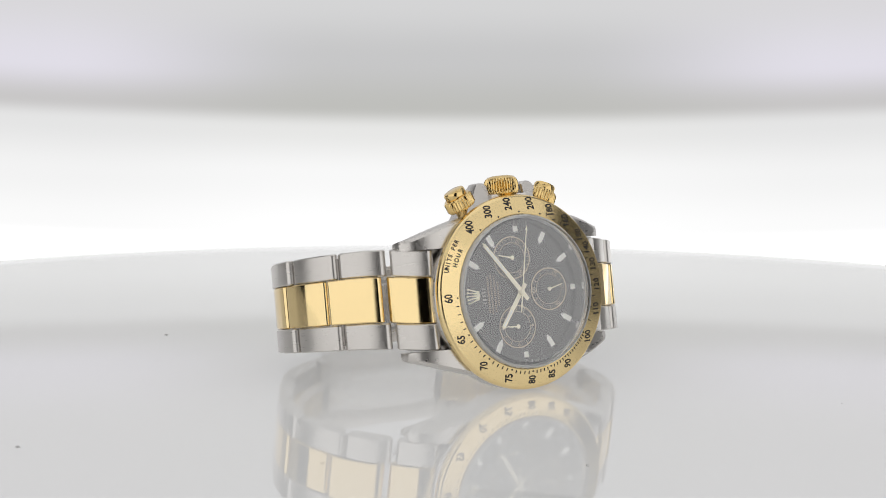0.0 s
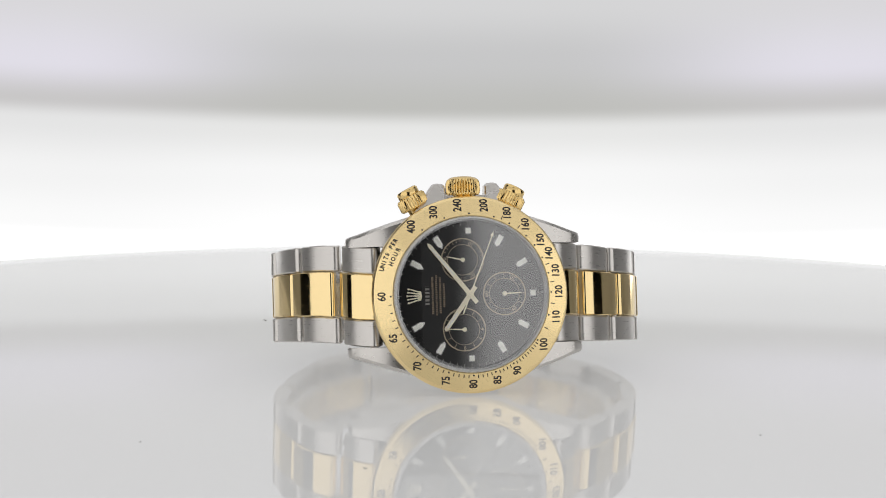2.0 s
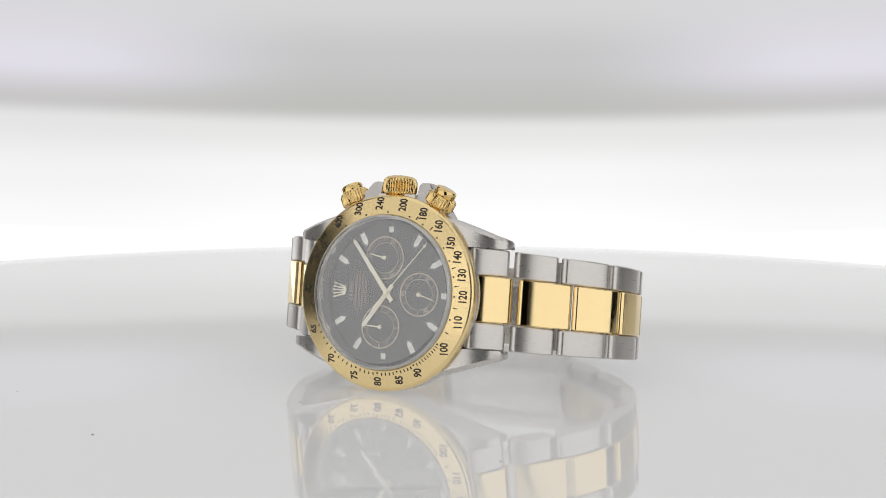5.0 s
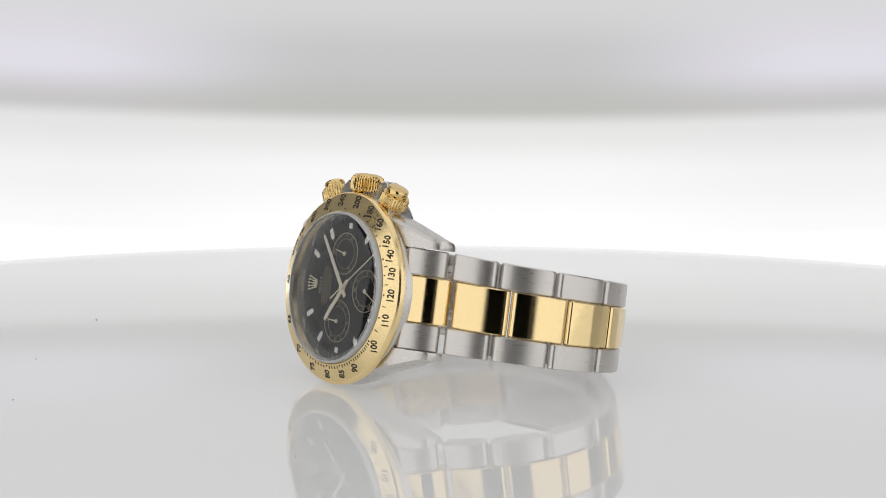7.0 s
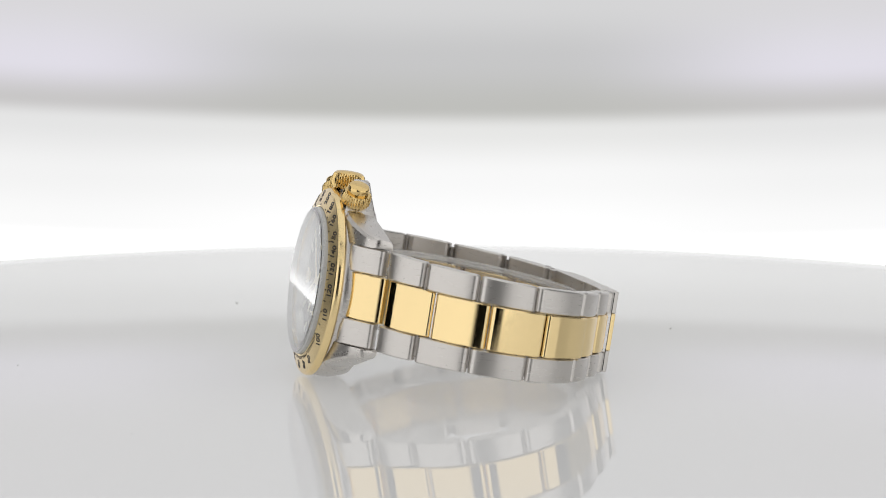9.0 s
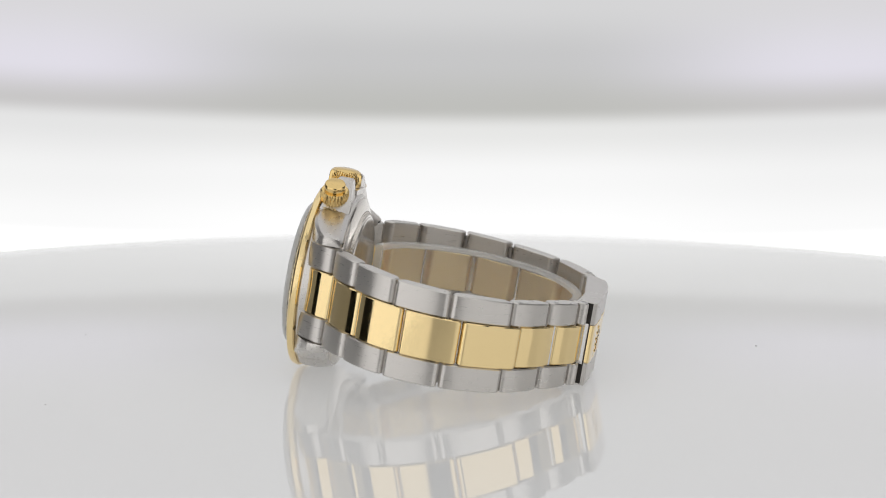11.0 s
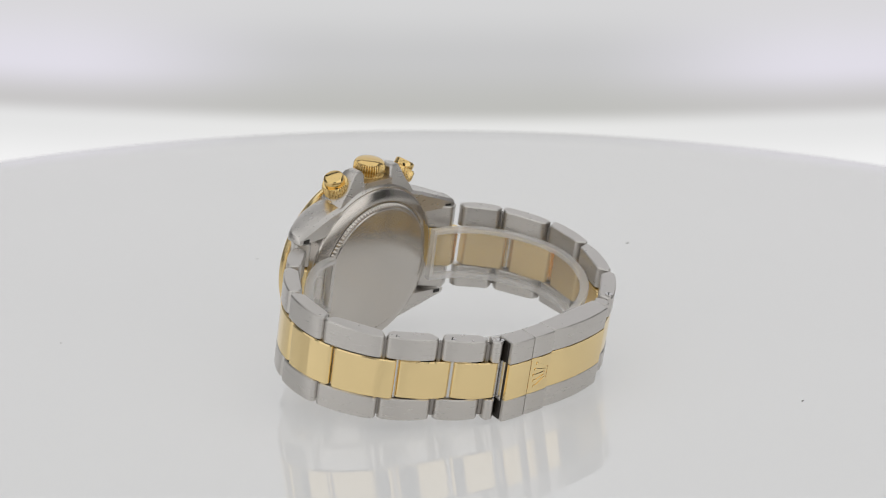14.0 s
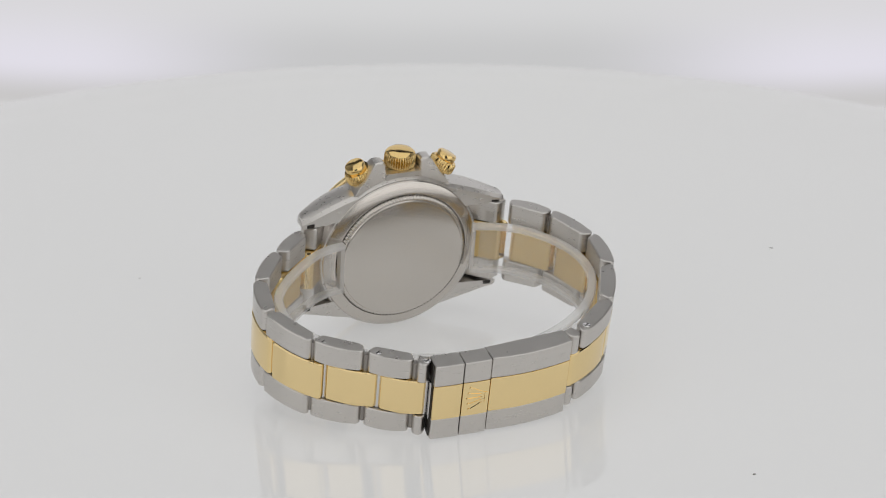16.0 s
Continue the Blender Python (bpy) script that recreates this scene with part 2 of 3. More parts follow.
# The glowing screen behind the turntable rides on the camera's arm.
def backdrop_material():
    m, t, e = glow("painted_glow_screen", 1.0)
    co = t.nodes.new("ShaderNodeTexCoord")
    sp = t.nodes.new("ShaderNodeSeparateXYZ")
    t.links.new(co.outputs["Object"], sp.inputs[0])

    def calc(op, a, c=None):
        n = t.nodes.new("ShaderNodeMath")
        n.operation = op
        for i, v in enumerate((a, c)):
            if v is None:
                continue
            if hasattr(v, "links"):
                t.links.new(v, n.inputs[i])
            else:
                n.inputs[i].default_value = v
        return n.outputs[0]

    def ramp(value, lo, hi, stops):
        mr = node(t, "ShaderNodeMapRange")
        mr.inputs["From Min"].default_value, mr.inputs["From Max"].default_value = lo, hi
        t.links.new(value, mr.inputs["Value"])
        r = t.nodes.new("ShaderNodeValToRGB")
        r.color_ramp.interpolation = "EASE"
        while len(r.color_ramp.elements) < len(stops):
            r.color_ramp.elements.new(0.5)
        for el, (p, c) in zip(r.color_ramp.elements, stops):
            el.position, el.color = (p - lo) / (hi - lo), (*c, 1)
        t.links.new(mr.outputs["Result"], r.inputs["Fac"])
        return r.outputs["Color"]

    # light gradient painted into the glow, strongest where the disc hides the screen
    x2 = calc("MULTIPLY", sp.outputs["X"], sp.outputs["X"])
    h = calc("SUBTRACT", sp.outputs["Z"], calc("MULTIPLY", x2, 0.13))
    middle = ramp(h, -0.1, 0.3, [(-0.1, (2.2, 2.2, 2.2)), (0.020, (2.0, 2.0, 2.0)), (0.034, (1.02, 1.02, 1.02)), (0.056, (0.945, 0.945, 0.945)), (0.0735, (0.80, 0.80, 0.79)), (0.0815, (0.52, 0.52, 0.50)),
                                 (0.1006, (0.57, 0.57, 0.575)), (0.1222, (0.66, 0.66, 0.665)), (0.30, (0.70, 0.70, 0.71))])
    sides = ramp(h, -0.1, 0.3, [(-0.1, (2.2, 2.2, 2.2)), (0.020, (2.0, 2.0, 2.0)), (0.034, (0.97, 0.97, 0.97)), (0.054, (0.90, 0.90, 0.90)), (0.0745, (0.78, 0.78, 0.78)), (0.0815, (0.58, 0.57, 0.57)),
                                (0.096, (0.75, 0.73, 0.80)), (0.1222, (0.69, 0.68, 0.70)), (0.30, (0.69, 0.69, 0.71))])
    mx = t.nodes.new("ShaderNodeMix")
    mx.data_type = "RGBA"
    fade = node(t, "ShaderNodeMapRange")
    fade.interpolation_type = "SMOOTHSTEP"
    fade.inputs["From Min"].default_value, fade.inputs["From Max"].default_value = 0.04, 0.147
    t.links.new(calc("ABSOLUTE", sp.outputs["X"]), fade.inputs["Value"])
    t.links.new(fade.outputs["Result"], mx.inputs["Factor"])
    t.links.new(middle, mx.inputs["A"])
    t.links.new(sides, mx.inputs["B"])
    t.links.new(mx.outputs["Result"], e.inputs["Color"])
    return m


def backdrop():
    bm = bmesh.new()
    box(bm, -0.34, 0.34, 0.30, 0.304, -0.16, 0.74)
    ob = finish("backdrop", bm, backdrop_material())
    return tagged(ob, "white backdrop screen with a painted glow, grey towards its top", "backdrop", kind="structure")


# ------------------------------------------------------------------ turntable
DISC_R = 0.228


def turntable():
    thing = new("turntable")
    r = DISC_R
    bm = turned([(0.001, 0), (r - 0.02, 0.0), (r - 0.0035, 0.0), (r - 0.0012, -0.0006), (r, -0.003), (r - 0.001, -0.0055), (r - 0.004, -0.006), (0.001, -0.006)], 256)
    part("disc", bm, acrylic, thing, "glossy white opal acrylic disc with an added even glow", 30)
    bm = turned([(0.001, -0.0065), (0.05, -0.0065), (0.05, -0.03), (0.03, -0.035), (0.03, -0.85), (0.001, -0.85)], 48)
    part("column", bm, black_metal, thing, "black metal column")
    return tagged(thing, "round glossy white acrylic turntable disc with an added glow, slowly turning", "turntable")


def specks(disc):
    rng = random.Random(4)
    for x, y, s in SPECKS:
        bm = bmesh.new()
        bmesh.ops.create_icosphere(bm, subdivisions=1, radius=s)
        for v in bm.verts:
            v.co = Vector((v.co.x * rng.uniform(1.0, 2.2), v.co.y * rng.uniform(0.7, 1.2), v.co.z * 0.5))
            v.co += Vector((x, y, s * 0.45))
        part("dust_speck", bm, speck_dark, disc, "tiny dark dust speck")


SPECKS = [(-0.0358, 0.0666, 0.00026), (-0.1007, -0.0286, 0.00028), (0.0483, -0.0698, 0.00015), (-0.0605, -0.0642, 0.00015), (-0.0233, -0.0870, 0.0002)]
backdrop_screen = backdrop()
table = turntable()
specks(table)

# ------------------------------------------------------------------ wristwatch
# Watch space, in millimetres: x from 12 to 6 o'clock, y from the dial to the back, z from 9 to 3 o'clock.
SCALE = Matrix.Diagonal((MM, MM, MM, 1))
CUFF_REST = pose(0.0019, -0.02843, 0.0200) @ pose(0, 0, 0, 0, 0, -2.0) @ pose(0, 0, 0, -9.95)
SETTLED = Matrix.Rotation(radians(2.74), 4, Vector((0.80, -1.25, 2.29)).normalized())
REST = Matrix.Translation((0.00017, -0.00003, -0.00017)) @ CUFF_REST @ SETTLED
FACE = Matrix(((0, 1, 0, 0), (0, 0, -1, 0), (-1, 0, 0, 0), (0, 0, 0, 1)))


def mm(bm):
    bmesh.ops.transform(bm, matrix=SCALE, verts=bm.verts)
    return bm


AX_Y = Matrix(((1, 0, 0, 0), (0, 0, 1, 0), (0, 1, 0, 0), (0, 0, 0, 1)))      # lathe height becomes y


def clock(theta, r):
    """(x, z) of a point of the dial at an angle clockwise from 12."""
    a = radians(theta)
    return -r * math.cos(a), r * math.sin(a)


def lettering(theta, r, y, turn=0.0, dx=0.0, dz=0.0):
    """Pose for flat letters on the face: heads towards 12, or turned clockwise."""
    x, z = clock(theta, r)
    # letters read along +z and have their heads along -x; they face -y
    m = Matrix(((0, -1, 0, 0), (0, 0, -1, 0), (1, 0, 0, 0), (0, 0, 0, 1)))
    return Matrix.Translation((x + dx, y, z + dz)) @ m @ pose(0, 0, 0, 0, 0, -turn)


def spline(points, step=0.05):
    pts = [Vector(p) for p in points]
    out = []
    for i in range(len(pts) - 1):
        p0, p1, p2, p3 = pts[max(i - 1, 0)], pts[i], pts[i + 1], pts[min(i + 2, len(pts) - 1)]
        n = max(2, int((p2 - p1).length / step))
        for k in range(n):
            u = k / n
            out.append(0.5 * ((2 * p1) + (p2 - p0) * u + (2 * p0 - 5 * p1 + 4 * p2 - p3) * u * u + (3 * p1 - p0 - 3 * p2 + p3) * u ** 3))
    out.append(pts[-1])
    return out


def swung(x, y):
    """Turns bracelet points, fitted to the camera's view, into the case's frame."""
    a = radians(-2.29)
    return x * math.cos(a) - y * math.sin(a) - 0.15, x * math.sin(a) + y * math.cos(a)


# Outer face of the bracelet, seen from 3 o'clock, from the 6 o'clock lugs round the clasp to the 12 o'clock lugs
OUTER = spline([swung(*p) for p in ((17.6, 2.3), (20.7, 5.85), (23.8, 9.4), (30.4, 15.3), (34.85, 20.45), (37.7, 25.7), (38.85, 31), (38.4, 37.7), (33.4, 47.4), (24, 54.3), (15.5, 59.4),
                (11.8, 60.9), (0, 61.3), (-10, 61.0), (-17.5, 60.0), (-21, 58.6), (-28.8, 53.4), (-34.2, 45.4), (-37.3, 38), (-38.9, 31), (-38.1, 25.6),
                (-33.6, 15.6), (-25.6, 8.3), (-21.9, 5.0), (-18.6, 1.6))])
LENGTH = [0.0]
for p, q in zip(OUTER, OUTER[1:]):
    LENGTH.append(LENGTH[-1] + (q - p).length)
TOTAL = LENGTH[-1]


def along(s):
    """Point on the outer face at s millimetres, and the outward normal."""
    i = int(np.searchsorted(LENGTH, s))
    i = min(max(i, 1), len(OUTER) - 1)
    k = (s - LENGTH[i - 1]) / max(LENGTH[i] - LENGTH[i - 1], 1e-9)
    a, c = OUTER[max(i - 3, 0)], OUTER[min(i + 3, len(OUTER) - 1)]
    t = (c - a).normalized()
    return OUTER[i - 1].lerp(OUTER[i], k), Vector((t.y, -t.x))


def nearest(x, y):
    v = Vector(swung(x, y))
    return LENGTH[min(range(len(OUTER)), key=lambda i: (OUTER[i] - v).length_squared)]


S_CLASP = (nearest(11.8, 61.4), nearest(-17.5, 60.6))


S_LUG = (nearest(23.6, 9.2), nearest(-26.0, 8.0))


def half_width(s):
    """The bracelet tapers quickly from the lugs and is a little wider at the clasp."""
    if S_CLASP[0] <= s <= S_CLASP[1]:
        return 8.4
    k = (s - S_LUG[0]) / (S_CLASP[0] - S_LUG[0]) if s < S_CLASP[0] else (S_LUG[1] - s) / (S_LUG[1] - S_CLASP[1])
    return 9.8 - 1.45 * min(max(k, 0), 1)


def twist(x, y):
    """Sinks towards the clasp; offsets fitted to the outline in the camera's view."""
    return min(max((y - 4) / 8, 0), 1) * (0.45 - 0.020 * x - 0.0245 * y + 0.4 * min(max(-x / 33, 0), 1))


def rounded(length, thick, r_out, r_in, bulge, taper):
    """Side view of a link: a along it, b out of it (0 is the outer face)."""
    h, pts = length / 2, []
    for cx, cy, r, a0 in ((h - r_out, -r_out, r_out, 0), (-h + r_out, -r_out, r_out, 90), (-h + r_in, -thick + r_in, r_in, 180), (h - r_in, -thick + r_in, r_in, 270)):
        for k in range(7):
            a = radians(a0 + 90 * k / 6)
            pts.append((cx + r * math.cos(a), cy + r * math.sin(a)))
        if a0 == 0:
            for k in range(1, 6):
                pts.append((h - r_out - (length - 2 * r_out) * k / 6, 0))
    return [(a * (1 + taper * min(b + r_out, 0) / thick), b + bulge * (1 - (a / h) ** 2) - bulge) for a, b in pts]


def link_bm(s0, s1, f0, f1, thick=2.9, r_out=0.9, bulge=0.7, raise_by=0.0, ease=0.22, gap=0.42, taper=0.3):
    """A link from s0 to s1 along the bracelet, between the fractions f0 and f1 of its half width."""
    (p0, n0), (p1, n1) = along(s0 + gap), along(s1 - gap)
    t = p1 - p0
    length = t.length
    t.normalize()
    n = Vector((t.y, -t.x))
    mid = (p0 + p1) / 2
    pm, _ = along((s0 + s1) / 2)
    lift = max(0, (pm - mid).dot(n)) + raise_by
    w0, w1 = half_width(s0), half_width(s1)
    bm = bmesh.new()
    rings = []
    lo, hi = f0, f1
    for f, inset, dz in ((lo, ease, 0), (lo, 0, ease), (hi, 0, -ease), (hi, ease, 0)):
        ring = []
        for a, b in rounded(length - 2 * inset, thick - 2 * inset, max(r_out - inset, 0.15), min(0.9, r_out), bulge, taper):
            k = a / length + 0.5
            c = mid + t * a + n * (b - inset + lift)
            w = w0 + (w1 - w0) * k
            ring.append((c.x, c.y, f * w + dz + twist(c.x, c.y)))
        rings.append(ring)
    loft(bm, rings)
    return mm(bm), (mid, t, n, length, lift)


def build_case(watch):
    bm = bmesh.new()
    # middle case: a turned body
    lathe(bm, [(15.5, 1.0), (18.3, 1.5), (18.9, 2.1), (19.2, 3.0), (19.2, 5.5), (18.6, 8.0), (18.2, 8.9), (14.0, 8.9)], 128, AX_Y)
    # four lugs, sweeping down to the back
    case = part("case", mm(bm), steel_case, watch, "satin stainless steel case middle", 28)
    reach = {1: 0.88, -1: 0.93}
    for sx in (-1, 1):
        for sz in (-1, 1):
            bm = bmesh.new()
            rings = []
            tip = 24.6
            for x, z_out, z_in, y_f, y_b in ((7.0, 16.9, 9.0, 2.2, 8.6), (10.5, 15.9, 9.9, 2.2, 8.8), (13.5, 15.05, 9.9, 2.2, 9.0), (16.5, 14.2, 9.9, 2.6, 9.3), (19.5, 13.3, 9.9, 3.5, 9.6),
                                             (22.0, 12.5, 9.9, 4.6, 9.85), (tip - 0.7, 12.0, 9.9, 5.8, 10.0), (tip - 0.15, 11.75, 10.0, 6.6, 9.9), (tip, 11.35, 10.3, 7.2, 9.5)):
                h = y_b - y_f
                x = min(x, 13.5) + max(x - 13.5, 0) * reach[sx]
                rings.append([(sx * x, y, sz * z) for z, y in ((z_in, y_f), (z_out - 0.75, y_f), (z_out - 0.2, y_f + 0.09 * h), (z_out, y_f + 0.24 * h), (z_out - 0.35, y_b - 0.14 * h), (z_out - 1.0, y_b), (z_in, y_b))])
            loft(bm, rings)
            lug = part("lug", mm(bm), steel_case, case, "curved satin steel lug", 28)
            # solid black block paints the shade of the spring bar hole
            bm = bmesh.new()
            x0, x1 = 13.5 + 7.9 * reach[sx], 13.5 + 9.8 * reach[sx]
            box(bm, min(sx * x0, sx * x1), max(sx * x0, sx * x1), 9.7, 9.98, min(sz * 10.0, sz * 10.8), max(sz * 10.0, sz * 10.8))
            part("spring_bar_slot", mm(bm), ink_and_shade, lug, "black block standing in for the spring bar slot's shade")
    # crown guards
    for s in (-1, 1):
        bm = bmesh.new()
        ring = [(11.2, 15.2), (10.2, 16.8), (8.8, 18.4), (7.0, 21.2), (6.4, 22.0), (5.7, 22.2), (4.5, 22.1), (4.0, 21.6), (3.9, 20.0), (3.9, 15.2)]
        cx, cz = 6.6, 18.8
        rows = []
        for ease, front, back in ((0.92, 1, 0), (1.0, 1, 0), (1.0, 0, 1), (0.92, 0, 1)):
            row = []
            for x, z in ring:
                x, z = cx + (x - cx) * ease, cz + (z - cz) * ease
                y = (2.0 + 0.33 * (z - 15.2)) * front + (8.5 - 0.16 * (z - 15.2)) * back
                row.append((s * x, y + (0.35 * front - 0.35 * back) * (ease == 1.0), z))
            rows.append(row)
        loft(bm, rows)
        part("crown_guard", mm(bm), steel_case, case, "satin steel crown guard", 24)
    bm = bmesh.new()
    prism(bm, [(-4.2, 17), (4.2, 17), (4.2, 19.7), (-4.2, 19.7)], 2.6, 8.2, inset=0.04)
    part("crown_seat", mm(bm), steel_case, case, "", 28)

    # fluted screw-down back
    bm = turned([(14.0, 8.7), (18.0, 8.7), (17.7, 9.2), (15.5, 10.1), (15.2, 10.1), (15.2, 8.7)], 128, AX_Y, loop=True)
    part("back_ring", mm(bm), steel_back, watch, "smooth sloping steel ring")
    bm = turned([(15.1, 9.4), (15.1, 10.2), (14.85, 10.6), (14.4, 10.75), (14.1, 10.78), (13.95, 11.0), (13.6, 11.08), (0.01, 11.1)], 660, AX_Y, caps=False, flutes=110, depth=0.38, fluted=(1, 2))
    part("case_back", mm(bm), steel_back, watch, "plain satin steel back with fluted rim", 25)


def build_bezel(watch):
    prof = [(15.25, 0.3), (15.25, -0.45), (15.32, -0.60), (15.5, -0.65), (18.80, 0.36), (19.05, 0.50), (19.3, 0.85), (19.4, 1.3), (19.4, 1.8), (19.15, 2.05), (15.25, 2.05)]
    bezel = part("bezel", mm(turned(prof, 192, AX_Y, loop=True)), gold_bezel, watch, "satin yellow gold bezel with engraved black scale", 12)

    def face(r):
        return -0.65 + (r - 15.5) / 3.3 * 1.01 - 0.03

    tip = math.degrees(math.atan2(1.01, 3.3))

    def on_bezel(theta, r, turn=0.0, **kw):
        # tilt the lettering with the cone of the bezel
        x, z = clock(theta, r)
        axis = Vector((-z, 0, x)).normalized()
        return Matrix.Translation((x, face(r), z)) @ Matrix.Rotation(radians(tip), 4, axis) @ Matrix.Translation((-x, 0, -z)) @ lettering(theta, r, 0, turn, **kw)

    for n in (60, 65, 70, 75, 80, 85, 90, 100, 110, 120, 130, 140, 150, 160, 180, 200, 240, 300, 400):
        th = 21600 / n
        bm = bmesh.new()
        place = {160: 130, 180: 116, 200: 100, 240: 83, 300: 67, 400: 50}.get(n, th)
        m = on_bezel(place, 17.65 if n > 190 else 17.5)
        text_mesh(bm, str(n), 2.2, m @ Matrix.Diagonal((0.80, 1.0, 1, 1)), 0.008, 0.06)
        part("numeral", mm(bm), ink_and_shade, bezel, "engraved black number %d" % n)
        bm = turned([(0.02, 0.0), (0.18, 0.0), (0.18, 0.03), (0.02, 0.03)], 10, on_bezel(th, 15.85))
        part("scale_dot", mm(bm), ink_and_shade, bezel)
    marks = [k for k in range(61, 100) if k % 5] + [95, 105, 115, 125, 135, 170, 190]
    for k in marks:
        th = 21600 / k
        long = 0.62 if k < 100 else 0.8
        bm = bmesh.new()
        m = on_bezel(th, 16.05 if k < 100 else 16.25, th)
        box(bm, -0.085, 0.085, -long / 2, long / 2, 0, 0.03, m)
        part("scale_mark", mm(bm), ink_and_shade, bezel)
    for words, th, r, pitch, size in (("UNITS PER", 27.0, 18.15, 2.45, 1.2), ("HOUR", 27.5, 16.75, 3.5, 1.2)):
        for i, ch in enumerate(words):
            if ch == " ":
                continue
            a = th + (i - (len(words) - 1) / 2) * pitch
            bm = bmesh.new()
            text_mesh(bm, ch, size, on_bezel(a, r, a) @ Matrix.Diagonal((0.9, 1, 1, 1)), 0.008, 0.045)
            part("letter", mm(bm), ink_and_shade, bezel, "engraved black letter %s" % ch)


def build_crystal(watch):
    bm = turned([(0.01, -1.8), (13.9, -1.8), (14.75, -1.72), (15.1, -1.45), (15.2, -0.9), (15.2, 0.1)], 128, AX_Y, caps=False)
    ob = part("crystal", mm(bm), sapphire, watch, "clear flat sapphire crystal", 40)
    ob.visible_shadow = False
    bm = turned([(14.78, -1.70), (15.02, -1.52), (15.235, -1.1), (15.235, -0.5), (15.18, -0.5), (15.1, -1.1), (14.92, -1.45)], 128, AX_Y, loop=True)
    part("crystal_rim", mm(bm), frosted_edge, watch, "frosted bevelled edge of the crystal").visible_shadow = False
    bm = turned([(14.55, 0.15), (15.2, 0.15), (15.2, 1.75), (14.1, 1.75)], 128, AX_Y, loop=True)
    part("flange", mm(bm), flange, watch, "polished steel flange ring round the dial")


DIAL_Y = 1.7


def flat(bm, outline, y, thick, m=None):
    prism(bm, outline, y - thick, y, m)


def ring_bm(cx, cz, r0, r1, y, thick, steps=96):
    m = Matrix.Translation((cx, 0, cz)) @ AX_Y
    return turned([(r0, y - thick), (r1, y - thick), (r1, y), (r0, y)], steps, m, loop=True)


def build_dial(watch):
    dial = part("dial", mm(turned([(0.01, DIAL_Y), (14.8, DIAL_Y), (14.8, DIAL_Y + 0.4), (0.01, DIAL_Y + 0.4)], 128, AX_Y)), dial_black, watch, "glossy black lacquer dial")
    y = DIAL_Y - 0.01
    # hour markers
    for h in range(1, 12):
        th = 30 * h
        if h in (3, 6, 9):
            shape = [(-0.62, -0.5), (-0.5, -0.65), (0.5, -0.65), (0.62, -0.5), (0.62, 0.5), (0.5, 0.65), (-0.5, 0.65), (-0.62, 0.5)]
            inner = [(-0.47, -0.50), (0.47, -0.50), (0.47, 0.50), (-0.47, 0.50)]
            r = 12.55
        else:
            shape = [(-0.62, 1.1), (-0.5, 1.25), (0.5, 1.25), (0.62, 1.1), (0.62, -0.75), (0.0, -1.65), (-0.62, -0.75)]
            inner = [(-0.47, 1.07), (0.47, 1.07), (0.47, -0.66), (0.18, -1.12), (-0.18, -1.12), (-0.47, -0.66)]
            r = 12.05
        x, z = clock(th, r)
        # local v outwards along the radius
        m = Matrix.Translation((x, 0, z)) @ Matrix.Rotation(radians(th), 4, "Y") @ Matrix.Rotation(radians(-90), 4, "Y")
        bm = bmesh.new()
        prism(bm, shape, y - 0.34, y, m, inset=0.10)
        mk = part("hour_marker", mm(bm), steel_bright, dial, "applied metal marker")
        bm = bmesh.new()
        flat(bm, inner, y - 0.335, 0.05, m)
        part("lume_plot", mm(bm), lume, mk, "cream luminous filling")
    # minute track
    for k in range(60):
        x, z = clock(6 * k, 14.05)
        m = Matrix.Translation((x, 0, z)) @ Matrix.Rotation(radians(6 * k), 4, "Y")
        bm = bmesh.new()
        ln = 0.42 if k % 5 else 0.55
        flat(bm, [(-ln, -0.05), (ln, -0.05), (ln, 0.05), (-ln, 0.05)], y, 0.02, m)
        part("minute_mark", mm(bm), print_grey, dial)
    # counters
    for name, cx, cz, marks, words in (("minute_counter", -1.25, 6.85, 30, ((120, "10"), (240, "20"), (0, "30"))),
                                       ("seconds_counter", 6.9, 0.0, 12, ((120, "20"), (240, "40"), (0, "60"))),
                                       ("hour_counter", -1.25, -6.85, 12, ((90, "3"), (180, "6"), (270, "9"), (0, "12")))):
        rg = part(name, mm(ring_bm(cx, cz, 4.05, 4.28, y, 0.05)), ring_grey, dial, "pale gold rimmed counter")
        part("inner_ring", mm(ring_bm(cx, cz, 2.95, 3.04, y, 0.03)), ring_grey, rg)
        for k in range(marks):
            th = 360 * k / marks
            if any(min(abs(th - a), 360 - abs(th - a)) < 17 for a, _ in words):
                continue
            x, z = clock(th, 3.6 if marks == 12 else 3.75)
            ln = 0.4 if marks == 12 else 0.25
            m = Matrix.Translation((cx + x, 0, cz + z)) @ Matrix.Rotation(radians(th), 4, "Y")
            bm = bmesh.new()
            flat(bm, [(-ln, -0.05), (ln, -0.05), (ln, 0.05), (-ln, 0.05)], y, 0.02, m)
            part("counter_mark", mm(bm), ring_grey, rg)
        for th, word in words:
            bm = bmesh.new()
            turn = th if th < 100 or th > 260 else th + 180
            text_mesh(bm, word, 1.15, lettering(th, 3.55, y - 0.02, turn, cx, cz), 0.006)
            part("counter_numeral", mm(bm), ring_grey, rg, "small printed number %s" % word)
    # emblem at 12 as a plain fan of five bars, maker's lines as plain bars
    bm = bmesh.new()
    flat(bm, [(-10.15, -0.95), (-9.7, -0.90), (-9.45, 0), (-9.7, 0.90), (-10.15, 0.95), (-9.95, 0)], y, 0.28)
